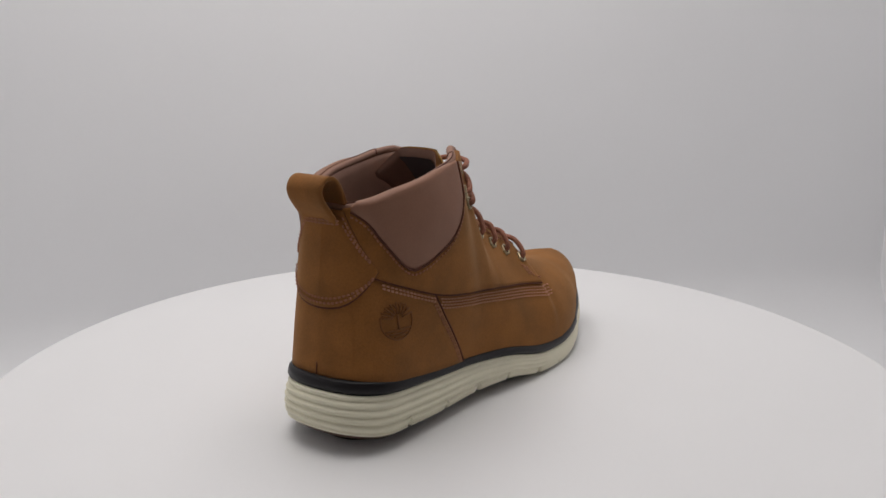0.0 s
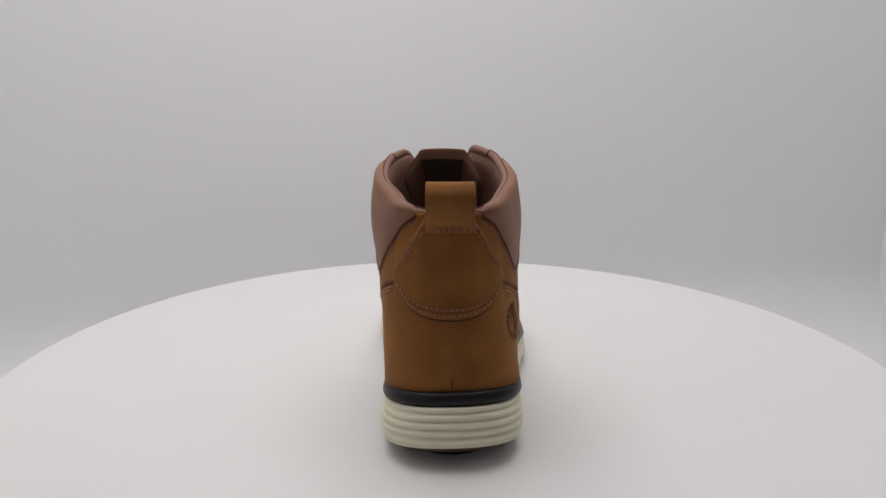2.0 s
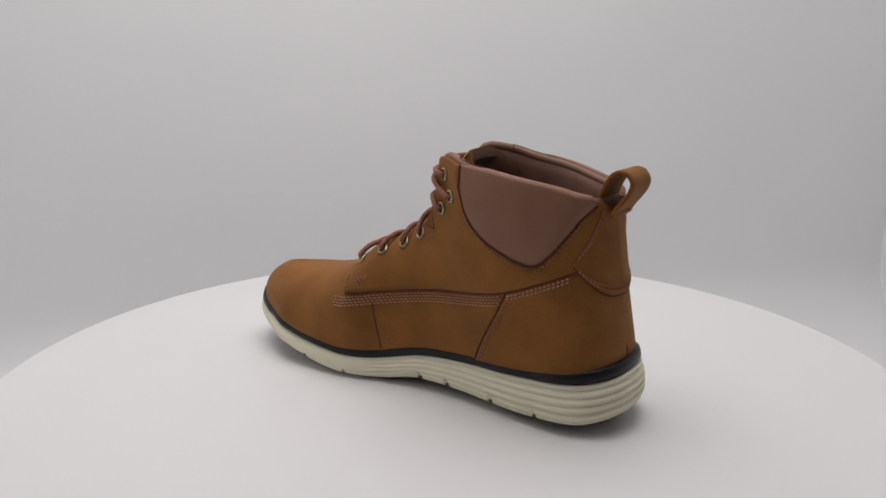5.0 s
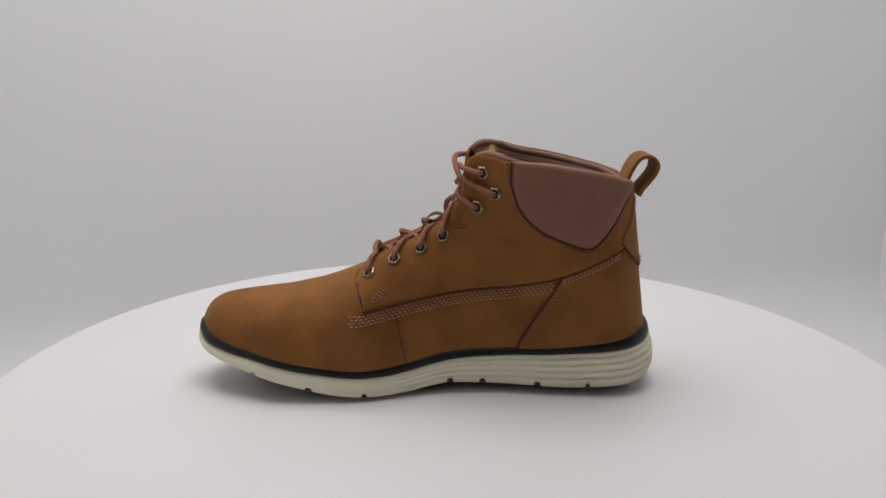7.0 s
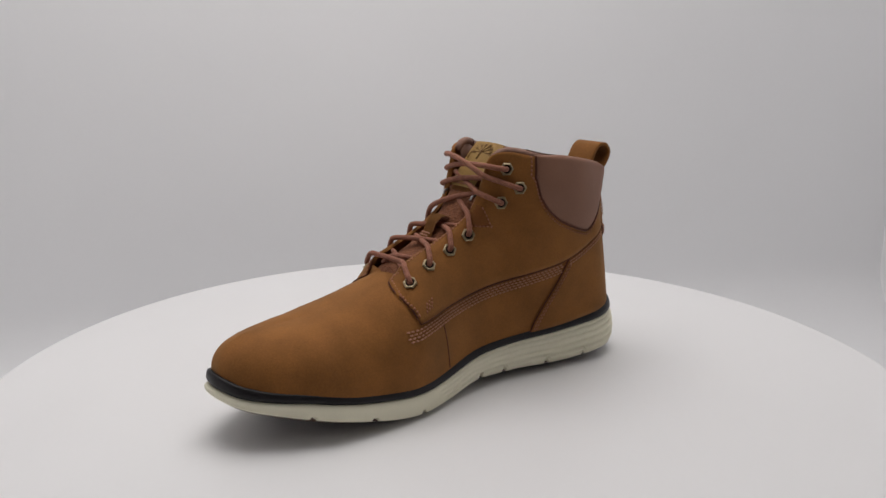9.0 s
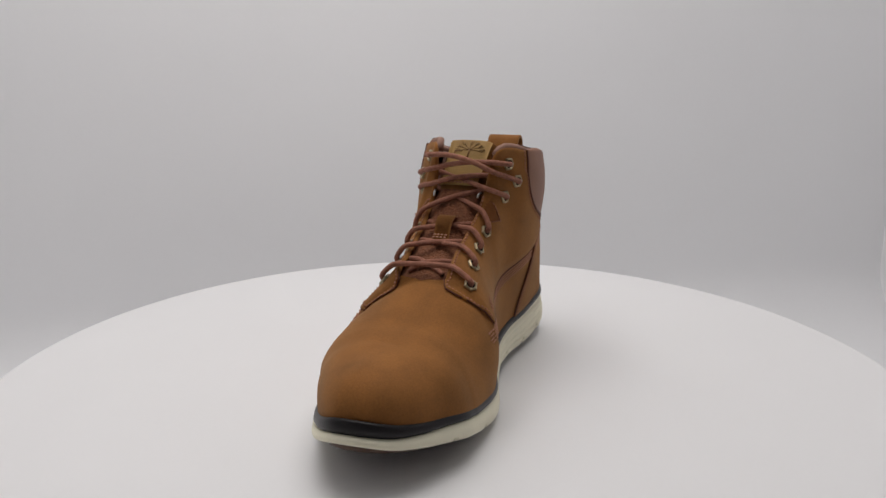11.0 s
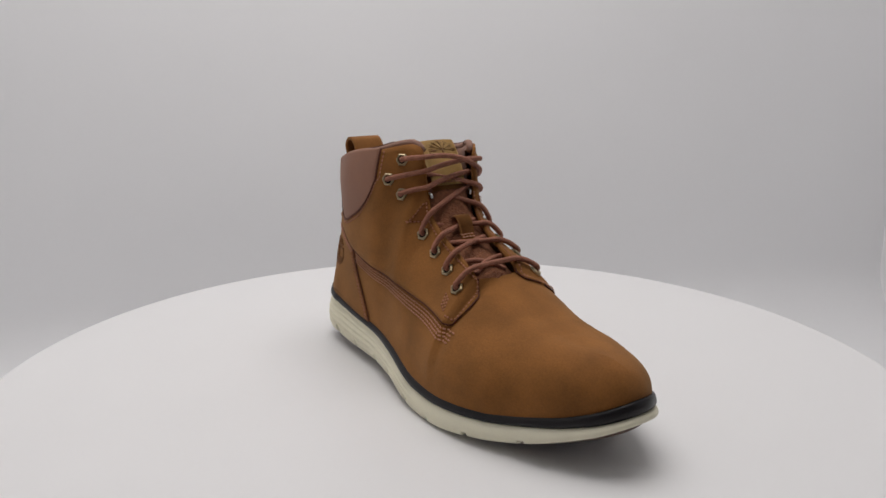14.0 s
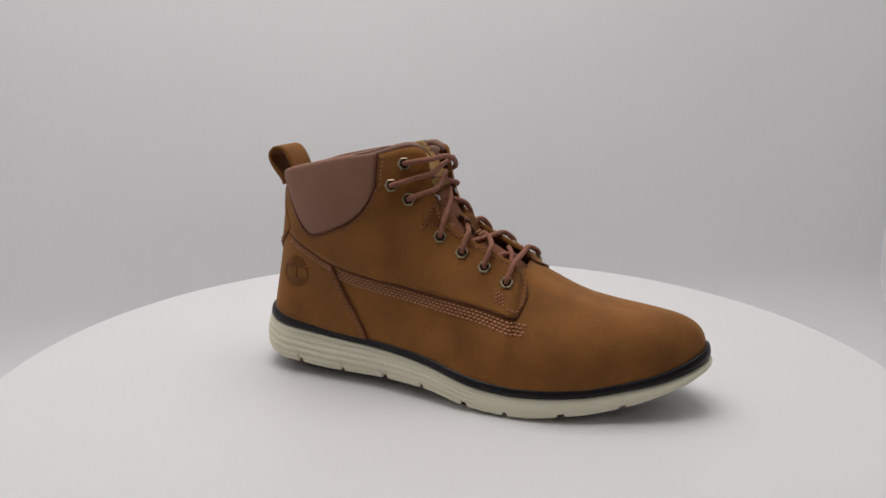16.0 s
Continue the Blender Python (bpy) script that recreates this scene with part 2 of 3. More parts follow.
FULL_OUT = curve((0, 0.0), (0.3, -0.0010), (0.6, -0.0003), (0.9, 0.0006), (1.2, 0.0021), (1.4, 0.0040), (1.55, 0.0060), (1.76, 0.0056), (1.88, 0.0032), (2, 0.0022), (2.3, 0.0010), (2.6, 0.0006), (3, 0.0000))
FULL_IN = curve((0, 0.0), (0.3, 0.0005), (0.6, 0.0016), (0.9, 0.0032), (1.2, 0.0025), (1.4, 0.0009), (1.47, 0.0007), (1.55, 0.0012), (1.76, 0.0029), (1.88, 0.0000), (2, -0.0016), (2.3, -0.0008), (2.6, 0.0), (3, 0.0000))
LEAN = curve((-0.14, 0.0013), (-0.1, 0.0033), (-0.06, 0.0049), (-0.03, 0.0055), (-0.015, 0.0051), (0, 0.0020), (0.06, -0.0006), (0.1, -0.0014), (0.17, 0.0028))


def shape(s, v, side):
    """A point of the upper: v runs 0 at the sole, 1 at the top line."""
    bx, by = plan(s, side, 0.0034 - (0.0012 if side > 0 else 0.0004) * min(1.0, max(0.0, s - 1.5) / 0.3) * min(1.0, max(0.0, 2.8 - s) / 0.5), -0.1302, 0.1688)
    bz = RAND_TOP(bx) + lean_sole(bx, by) - 0.0015
    tx, tz = TOP_X(s), TOP_Z(s)
    ty = LEAN(tx) + side * (TOP_Y(s) - (SLIM_OUT(s) if side < 0 else 0.0))
    if side > 0:
        tz -= DIP_IN(s)
    n = ROUND(s) if side > 0 else ROUND_OUT(s)
    # even steps up the section
    a = v * math.pi / 2 if n > 1.6 else math.asin(math.sqrt(v)) * (1 - (n - 1) / 0.6) + v * math.pi / 2 * (n - 1) / 0.6
    h = 1 - max(math.cos(a), 0.0) ** (2 / n)
    k = math.sin(a) ** (2 / n)
    # slight waist above the heel
    waist = -0.0028 * math.sin(math.pi * min(1, k ** 1.3)) * max(0.0, 1 - abs(s - 0.8) / 0.9)
    curl = CURL[side](s) * (max(0.0, v - 0.74) / 0.26) ** 2 - 0.0012 * math.sin(math.pi * min(1.0, max(0.0, v - 0.5) / 0.46)) * min(1.0, CURL[side](s) / 0.004) * min(1.0, max(0.0, 1.34 - s) / 0.12)
    return np.array((bx + (tx - bx) * h - (waist if s < 0.6 else 0) * (0.6 - s) / 0.6 * 0.6, by + (ty - by) * h + side * (waist * min(1, s / 0.5) - curl) + side * (FULL_OUT(s) if side < 0 else FULL_IN(s)) * math.sin(math.pi * min(1, k ** 0.85)) ** 1.8, bz + (tz - bz) * k))


NS, NV = 600, 100
TABLE_OF, NORMAL_OF = {}, {}
for _side in (-1, 1):
    g = np.array([[shape(3 * i / NS, j / NV, _side) for j in range(NV + 1)] for i in range(NS + 1)])
    du, dv = np.gradient(g, axis=0), np.gradient(g, axis=1)
    du[0, :, 0] = 0.0
    nn_ = np.cross(du, dv) * -_side
    nn_[:, -1] = np.where(np.linalg.norm(nn_[:, -1], axis=1)[:, None] < 1e-12, nn_[:, -2], nn_[:, -1])
    TABLE_OF[_side], NORMAL_OF[_side] = g, nn_ / np.maximum(np.linalg.norm(nn_, axis=2, keepdims=True), 1e-12)


def blend(g, s, v):
    a, b = min(max(s, 0.0), 3.0) / 3 * NS, min(max(v, 0.0), 1.0) * NV
    i, j = min(int(a), NS - 1), min(int(b), NV - 1)
    a, b = a - i, b - j
    return (g[i, j] * (1 - a) + g[i + 1, j] * a) * (1 - b) + (g[i, j + 1] * (1 - a) + g[i + 1, j + 1] * a) * b


def base(s, v, side):
    """A point of the upper, s round it and v up it."""
    return blend(TABLE_OF[side], s, v)


def normal(s, v, side):
    n = blend(NORMAL_OF[side], s, v)
    return n / max(np.linalg.norm(n), 1e-12)


def v_at(s, z, side):
    """How far up column s the height z lies."""
    a = min(max(s, 0.0), 3.0) / 3 * NS
    i = min(int(a), NS - 1)
    a -= i
    g = TABLE_OF[side]
    k = g[i, :, 2] * (1 - a) + g[i + 1, :, 2] * a
    return float(np.interp(z, k, np.arange(NV + 1) / NV))


def s_at(x, z, side):
    """The column that passes the side view's point (x, z)."""
    lo, hi = 0.05, 2.6
    for _ in range(20):
        m = (lo + hi) / 2
        if base(m, v_at(m, z, side), side)[0] < x:
            lo = m
        else:
            hi = m
    return (lo + hi) / 2


def on(s, v, side, lift=0.0):
    return base(s, v, side) + normal(s, v, side) * lift


def on_xz(x, z, side, lift=0.0):
    s = s_at(x, z, side)
    return on(s, v_at(s, z, side), side, lift)


def patch(name, mat, parent, side, where, nu, nv, thick, puff=0.0, label="", open_top=False, joined=False):
    """A leather piece laid on the upper; where(a, b) gives (s, v) for a, b in 0..1. Its borders are rounded and tucked in."""
    bm = bmesh.new()
    us = [0, 0.004] + [k / nu for k in range(1, nu)] + [0.996, 1]
    vs = [0, 0.008] + [k / nv for k in range(1, nv)] + ([1.0] if open_top else [0.992, 1])
    rows = []
    for a in us:
        r = []
        for b in vs:
            s_, v_ = where(a, b)
            ga, gb = 2 * min(a, 1 - a), (b if open_top else 2 * min(b, 1 - b))
            lift = thick + puff * (1 - (1 - min(1, ga)) ** 3) * (1 - (1 - min(1, gb * 1.3)) ** 2.2)
            edge = (a == 0 and not joined) or a == 1 or b == 0 or (b == 1 and not open_top)
            r.append(on(s_, v_, side, -0.0008 if edge else lift))
        if open_top:
            for f, up in ((0.80, 0.0014), (0.45, 0.0024), (0.0, 0.0028), (-0.5, 0.0022), (-0.8, 0.0)):
                top = lift if f > 0 and not edge else 0.0045
                fade = min(1.0, 0.15 + 7 * min(a, 1 - a))
                r.append(on(s_, v_, side, min(top, 0.0012 + 0.0033 * fade) * f) + np.array((0.0, 0.0, up * fade)))
        rows.append(r)
    grid(bm, rows)
    return part(name, bm, mat, parent, label)


def line_on(pts, side, n, lift, dz=0.0):
    """Points and normals on the upper along a smooth side-view line of (x, z)."""
    out = []
    for x, z in spline(pts, n):
        s_ = s_at(x, z + dz, side)
        v_ = v_at(s_, z + dz, side)
        nn = normal(s_, v_, side)
        out.append((base(s_, v_, side) + nn * lift, nn))
    return out


def stitch_row(bm, pts, step=0.0030, length=0.0021, r=0.00064, shift=0.0):
    """Single stitches, each a short rounded thread, along a line of (place, normal)."""
    gone = shift
    for (p, n), (q, _) in zip(pts, pts[1:]):
        p, q, n = Vector(p), Vector(q), Vector(n)
        d = q - p
        while gone < d.length:
            c = p + d * (gone / d.length)
            w = d.normalized()
            a, b = c - w * length / 2, c + w * length / 2
            y = n.cross(w).normalized() * r
            h = n.normalized() * r
            v = [bm.verts.new(t) for t in (a - h, a + y * 0.8 + h * 0.2, a - y * 0.8 + h * 0.2, c + y + h * 0.3, c - y + h * 0.3, c + h * 1.3, b - h, b + y * 0.8 + h * 0.2, b - y * 0.8 + h * 0.2)]
            for f in ((0, 1, 2), (1, 3, 5), (1, 5, 2), (2, 5, 4), (3, 7, 5), (7, 8, 5), (8, 4, 5), (6, 8, 7)):
                bm.faces.new([v[k] for k in f])
            gone += step
        gone -= d.length


def boot():
    root = tagged(new("ankle_boot"), "tan nubuck lace-up ankle boot with cream sole, standing on the turntable", "boot")
    S_ALL = [k / 40 for k in range(121)]

    # midsole: ribbed wall with notches along its lower edge
    notch = {1: (0.124, 0.088, 0.054, 0.0, -0.021, -0.056, -0.088), -1: (0.122, 0.088, 0.055, 0.028, -0.002, -0.030, -0.062, -0.095)}
    bm = bmesh.new()
    ring_s = [(k / 150, 1) for k in range(450)] + [(3 - k / 150, -1) for k in range(450)]
    rows = []
    for j in range(33):
        f = j / 32
        r = []
        for s, side in ring_s:
            x0, _ = plan(s, side)
            fade = min(1, max(0, (0.038 - x0) / 0.006)) * (0.55 + 0.45 * min(1, max(0, (-0.02 - x0) / 0.05)))
            bulge = 0.0030 * (f - 0.35) ** 2 / 0.4225 * (1.0 if x0 < 0 else 0.8) + 0.0016 * max(0, 1 - f / 0.09) ** 2
            rib = 0.0015 * (0.5 - 0.5 * math.cos(f * 5.2 * 2 * math.pi)) ** 2.2 * fade if 0.06 < f < 0.97 else 0.0
            x, y = plan(s, side, bulge + rib, -0.1352, 0.1700)
            lo, hi = SOLE_LOW(x) + lean_sole(x, y), SOLE_TOP(x) + lean_sole(x, y)
            if j < 8:
                cut = any(abs(x - c) < 0.0018 for c in notch[side]) and s > 0.7
                lo += 0.0027 * cut
            r.append((x, y, lo + (hi - lo) * f))
        rows.append(r)
    vs = grid(bm, rows, close_u=True)
    for ring, z in ((rows[0], -0.0), (rows[-1], 0.0)):
        m = len(ring) // 2
        k = vs[0] if ring is rows[0] else vs[-1]
        for i in range(m - 1):
            a, b, c, d = k[i], k[i + 1], k[-i - 2], k[-i - 1]
            try:
                bm.faces.new([q for n_, q in enumerate((a, b, c, d)) if q not in (a, b, c, d)[:n_]])
            except ValueError:
                pass
    part("midsole", bm, CREAM, root, "cream foam midsole, ribbed at the heel and notched below")

    # outsole
    bm = bmesh.new()
    rows = []
    for down, inset in ((None, 0.0200), (0.0034, 0.0150), (0.0028, 0.0072), (0.0022, 0.0056), (0.0008, 0.0050), (-0.0030, 0.0050)):
        r = []
        for s, side in ring_s[::4]:
            x, y = plan(s, side, inset + 0.0020 * min(1, max(0, (plan(s, side)[0] + 0.10) / 0.05)), -0.1352)
            edge = SOLE_LOW(x) + lean_sole(x, y)
            flat = 0.0 if x < 0.07 else max(0.0, edge - 0.0034)
            r.append((x, y, flat if down is None else max(flat, edge - down)))
        rows.append(r)
    vs = grid(bm, rows, close_u=True)
    k = vs[0]
    for i in range(len(k) // 2 - 1):
        q = (k[i], k[i + 1], k[-i - 2], k[-i - 1])
        try:
            bm.faces.new([p for n_, p in enumerate(q) if p not in q[:n_]])
        except ValueError:
            pass
    part("outsole", bm, GUM, root, "brown gum rubber outsole")

    # dark rand between sole and upper
    bm = bmesh.new()
    rows = []
    for f, inset in ((-0.06, 0.006), (0.0, 0.0018), (0.12, 0.0006), (0.3, 0.0), (0.6, 0.0004), (0.85, 0.0010), (0.98, 0.0019), (1.04, 0.0034), (1.0, 0.0065)):
        r = []
        for s, side in ring_s[::3]:
            x, y = plan(s, side, 0.0012 + inset, -0.1327, 0.1700)
            lo, hi = SOLE_TOP(x) + lean_sole(x, y), RAND_TOP(x) + lean_sole(x, y)
            r.append((x, y, lo + (hi - lo) * f))
        rows.append(r)
    grid(bm, rows, close_u=True)
    part("rand", bm, RUBBER_DARK, root, "dark navy rubber rand")

    # vamp and lower upper
    for side, name in ((-1, "outer_upper"), (1, "inner_upper")):
        bm = bmesh.new()
        grid(bm, [[on(s, j / 26, side) for j in range(27)] for s in [k / 60 for k in range(181)]])
        bmesh.ops.remove_doubles(bm, verts=bm.verts, dist=0.00005)
        part(name, bm, NUBUCK, root)

    # lower edge of the quarter, and the seam of the heel panel, in side view
    LOW = curve((-0.125, 0.108), (-0.1076, 0.0965), (-0.085, 0.0860), (-0.068, 0.0795), (-0.035, 0.0725), (0.0, 0.0670), (0.03, 0.0620), (0.058, 0.0570))
    SEAM_X = curve((0.020, -0.040), (0.0344, -0.0440), (0.05, -0.0520), (0.065, -0.0610), (0.080, -0.0690), (0.11, -0.086))
    PAD_LOW = curve((-0.1150, 0.1345), (-0.1120, 0.1322), (-0.108, 0.1270), (-0.102, 0.1165), (-0.095, 0.1055), (-0.088, 0.0985), (-0.084, 0.0970), (-0.077, 0.0985), (-0.066, 0.1030), (-0.053, 0.1100), (-0.044, 0.1190), (-0.039, 0.1280), (-0.0365, 0.1370))

    def under(f, s_, side):
        """v where column s_ meets the side-view line z = f(x)."""
        v_ = 0.5
        for _ in range(5):
            v_ = v_at(s_, f(base(s_, v_, side)[0]), side)
        return v_

    # front end of the facing: its distance from the middle against x, lower and upper edge
    FRONT_LOW = curve((0.0500, 0.070), (0.0540, 0.0445), (0.0565, 0.0360), (0.0585, 0.0300), (0.0595, 0.0240))
    FRONT_HIGH = curve((0.0480, 0.0), (0.0510, 0.0140), (0.0550, 0.0160), (0.0575, 0.0178), (0.0590, 0.0206), (0.0595, 0.0240))

    def v_wide(s_, wide, side):
        """v where column s_ comes this near to the middle line."""
        k = np.linspace(1.0, 0.2, 60)
        d = np.maximum.accumulate([abs(base(s_, q, side)[1] - LEAN(base(s_, q, side)[0])) for q in k])
        return float(np.interp(wide, d, k))

    for side in (-1, 1):
        which = "outer" if side < 0 else "inner"
        # heel panel
        front = lambda z: s_at(SEAM_X(z), z, side)
        fs = [front(z) for z in np.linspace(0.028, 0.09, 12)]
        f_of = lambda z: float(np.interp(z, np.linspace(0.028, 0.09, 12), fs))

        def heel(a, b):
            z = 0.03 + 0.05 * b
            s_ = a * f_of(z)
            for _ in range(3):
                v_ = b * under(LOW, s_, side)
                s_ = a * f_of(base(s_, v_, side)[2])
            return s_, v_
        patch(which + "_heel_panel", NUBUCK, root, side, heel, 30, 10, 0.0011, 0.0, joined=True)
        # quarter with the lace facing
        s0, s1 = 0.30, 1.80
        for _ in range(30):
            s1 += 0.5 * (0.0595 - base(s1, v_wide(s1, 0.024, side), side)[0]) / 0.3

        def quarter(a, b):
            s_ = s0 + (s1 - s0) * a
            lo, hi = under(LOW, s_, side), 0.999
            if s_ > 1.70:
                lo_, hi_ = lo, hi
                for _ in range(6):
                    lo = max(lo_, v_wide(s_, FRONT_LOW(base(s_, lo, side)[0]), side))
                    hi = min(hi_, max(lo, v_wide(s_, FRONT_HIGH(base(s_, hi, side)[0]), side)))
            return s_, lo + (hi - lo) * b
        patch(which + "_quarter", NUBUCK, root, side, quarter, 120, 18, 0.0017, 0.0)
        # padded collar panel
        sr, sf = 0.46, s_at(-0.0365 if side > 0 else -0.0380, 0.140, side)

        def pad(a, b):
            s_ = sr + (sf - sr) * a
            lo = under(PAD_LOW, s_, side)
            return s_, lo + (1.0 - lo) * b
        patch(which + "_collar_panel", TAUPE, root, side, pad, 44, 18, 0.0019, 0.0030, "smooth taupe padded leather collar panel", open_top=True)
        # dark cut edges
        bm = bmesh.new()
        edge = [pad(a, 0) for a in np.linspace(0, 1, 40)] + [pad(1, b) for b in np.linspace(0.05, 1, 10)]
        tube(bm, [on(*q, side, 0.0019) for q in edge], 0.0008, 6)
        part("collar_panel_edge", bm, EDGE, root)
        bm = bmesh.new()
        tube(bm, [on(*quarter(a, 0), side, 0.0012) for a in np.linspace(0.05, 1, 110)] + [on(*quarter(a, 1), side, 0.0010) for a in np.linspace(0.998, 0.955, 14)], 0.00055, 6)
        part("quarter_edge", bm, EDGE, root)
        bm = bmesh.new()
        tube(bm, [on(*heel(1, b), side, 0.0009) for b in np.linspace(0.02, 1, 24)], 0.00055, 6)
        part("heel_panel_edge", bm, EDGE, root)
        if side > 0:
            bm = bmesh.new()
            tube(bm, [p for p, _ in line_on([(0.034, 0.054), (0.031, 0.040), (0.028, 0.0235)], side, 14, 0.0)], 0.0004, 6)
            part("side_seam", bm, EDGE, root)
        # stitching
        bm = bmesh.new()
        xs = np.linspace(0.062, -0.064, 50)
        for k, dz in enumerate((0.0022, 0.0040, 0.0058, 0.0076)):
            stitch_row(bm, line_on([(x, LOW(x) - dz) for x in xs], side, 70, 0.0004), 0.0030, 0.0021, 0.00058, 0.0015 * (k % 2))
        xs = np.linspace(-0.070, -0.104, 14)
        for dz in (0.0022, 0.0042):
            stitch_row(bm, line_on([(x, LOW(x) - dz) for x in xs], side, 24, 0.0013), 0.0027, 0.0019)
        part("band_stitching", bm, THREAD, root)
        bm = bmesh.new()
        row = []
        for a in np.linspace(0.02, 1, 60):
            s_, v_ = pad(a, 0)
            p = base(s_, v_, side)
            v_ = v_at(s_, p[2] - 0.0026, side)
            row.append((on(s_, v_, side, 0.0018), normal(s_, v_, side)))
        s_, _ = pad(1, 0)
        for b in np.linspace(0.05, 0.95, 14):
            q = pad(1, b)
            q = (q[0] + 0.014, q[1])
            row.append((on(*q, side, 0.0018), normal(*q, side)))
        stitch_row(bm, row, 0.0027, 0.0018)
        part("collar_stitching", bm, THREAD_DARK, root)
        bm = bmesh.new()
        for ds in (0.012, 0.022):
            stitch_row(bm, [(on(q[0] - ds, q[1], side, 0.0012), normal(q[0] - ds, q[1], side)) for q in (heel(1, b) for b in np.linspace(0.06, 0.95, 24))], 0.0027, 0.0018)
        part("heel_panel_stitching", bm, THREAD_DARK, root)
        bm = bmesh.new()
        row = [(on(s_, 0.955, side, 0.0018), normal(s_, 0.955, side)) for s_ in np.linspace(1.50, 1.735, 40)]
        for a in np.linspace(0.955, 0.990, 8):
            q = quarter(a, 0.93)
            row.append((on(*q, side, 0.0018), normal(*q, side)))
        for a in np.linspace(0.990, 0.962, 12):
            q = quarter(a, 0.10)
            row.append((on(*q, side, 0.0018), normal(*q, side)))
        stitch_row(bm, row, 0.0026, 0.0017)
        for k in range(3):
            q = [(0.0475 - 0.0022 * k, 0.0635 + 0.001 * k), (0.0455 - 0.0022 * k, 0.0690 + 0.001 * k)]
            stitch_row(bm, line_on(q, side, 5, 0.0018), 0.0024, 0.0017)
        part("facing_stitching", bm, THREAD_DARK, root)
        # small dark gusset at the ankle bend
        def gusset(a, b):
            z = 0.1065 + 0.0135 * b
            x = -0.0125 + (0.0125 * a + 0.002) * (1 - b * 0.75) + 0.006 * b
            s_ = s_at(min(x, TOP_X(1.53)), z, side)
            return s_, min(0.99, v_at(s_, z, side))
        patch("ankle_gusset", NUBUCK_DARK, root, side, gusset, 8, 8, 0.0019)
        bm = bmesh.new()
        for e in ([gusset(a, 0.03) for a in np.linspace(0, 1, 8)], [gusset(0.04, b) for b in np.linspace(0, 0.95, 9)]):
            stitch_row(bm, [(on(*q, side, 0.0022), normal(*q, side)) for q in e], 0.0026, 0.0017, 0.0005)
        part("gusset_stitching", bm, THREAD_DARK, root)
        # lining and rolled collar rim
        bm = bmesh.new()
        cols = [1.43 * k / 60 for k in range(61)]
        grid(bm, [[on(s_, v_, side, -d) for v_, d in ((1.0, 0.0006), (0.985, 0.0042), (0.94, 0.0058), (0.85, 0.0060), (0.7, 0.0052), (0.5, 0.005), (0.25, 0.005))] for s_ in cols])
        part(which + "_lining", bm, LINING, root, "padded taupe collar lining")
        bm = bmesh.new()
        rim = []
        for s_ in [1.43 * k / 70 for k in range(71)]:
            n_ = normal(s_, 0.8, side) * np.array((1.0, 1.0, 0.0))
            rim.append(base(s_, 1.0, side) - n_ / np.linalg.norm(n_) * 0.0018 + np.array((0.0, 0.0, -0.0004 + 0.0008 * min(1.0, max(0.0, s_ - 1.26) / 0.06) - 0.0030 * (max(0.0, s_ - 1.385) / 0.045) ** 2)))
        tube(bm, rim, 0.0024, 10)
        part(which + "_collar_rim", bm, LINING, root)
        bm = bmesh.new()
        rim_n = [normal(1.43 * k / 70, 0.8, side) * np.array((1.0, 1.0, 0.0)) for k in range(71)]
        rim_n = [n_ / np.linalg.norm(n_) for n_ in rim_n]
        up = np.array((0.0, 0.0, 1.0))
        tube(bm, [p + n_ * 0.0006 + up * 0.0025 for p, n_ in list(zip(rim, rim_n))[16:66]], 0.0004, 6)
        tube(bm, [rim[65] + rim_n[65] * 0.0025 * math.cos(a) + up * 0.0025 * math.sin(a) for a in np.linspace(1.2, 3.3, 9)], 0.0004, 6)
        part("rim_seam", bm, EDGE, root)
    # footbed
    bm = bmesh.new()
    ring = [on(s_, 0.25, sd, -0.004) for s_, sd in [(k / 20, 1) for k in range(30)] + [((29 - k) / 20, -1) for k in range(30)]]
    bm.faces.new([bm.verts.new(p) for p in ring[:-1]])
    part("footbed", bm, INNER, root, "dark footbed deep inside the shaft")

    # heel patch that carries the pull tab
    S_END = 0.80

    def backstay(sd):
        def f(a, b):
            s_ = S_END * a
            zl = 0.0795 + 0.0195 * a ** 2.2
            zt = 0.1325 if a < 0.40 else 0.1325 - (a - 0.40) / 0.60 * 0.032
            z = zl + (zt - zl) * b
            return s_, v_at(s_, z, sd)
        return f
    for sd in (-1, 1):
        patch("backstay", NUBUCK, root, sd, backstay(sd), 26, 12, 0.0021, 0.0, joined=True)
    bm = bmesh.new()
    pts = [on(*backstay(sd)(a, b), sd, 0.0013) for sd, a, b in [(-1, a, 0) for a in np.linspace(1, 0, 24)] + [(1, a, 0) for a in np.linspace(0.04, 1, 24)]]
    tube(bm, pts, 0.0007, 6)
    for sd in (-1, 1):
        tube(bm, [on(*backstay(sd)(a, 1.0), sd, 0.0012) for a in np.linspace(0.42, 1, 20)], 0.0006, 6)
    part("backstay_edge", bm, EDGE, root)
    bm = bmesh.new()
    for db in (0.05, 0.10):
        row = []
        for sd, a in [(-1, a) for a in np.linspace(0.9, 0, 24)] + [(1, a) for a in np.linspace(0.04, 0.9, 24)]:
            q = backstay(sd)(a, db)
            row.append((on(*q, sd, 0.0023), normal(*q, sd)))
        stitch_row(bm, row, 0.0026, 0.0018)
    for sd in (-1, 1):
        for b in (0.93, 0.85):
            q = [backstay(sd)(a, b) for a in np.linspace(0.42, 0.92, 16)]
            stitch_row(bm, [(on(*p, sd, 0.0023), normal(*p, sd)) for p in q], 0.0026, 0.0018)
    part("backstay_stitching", bm, THREAD_DARK, root)
    bm = bmesh.new()
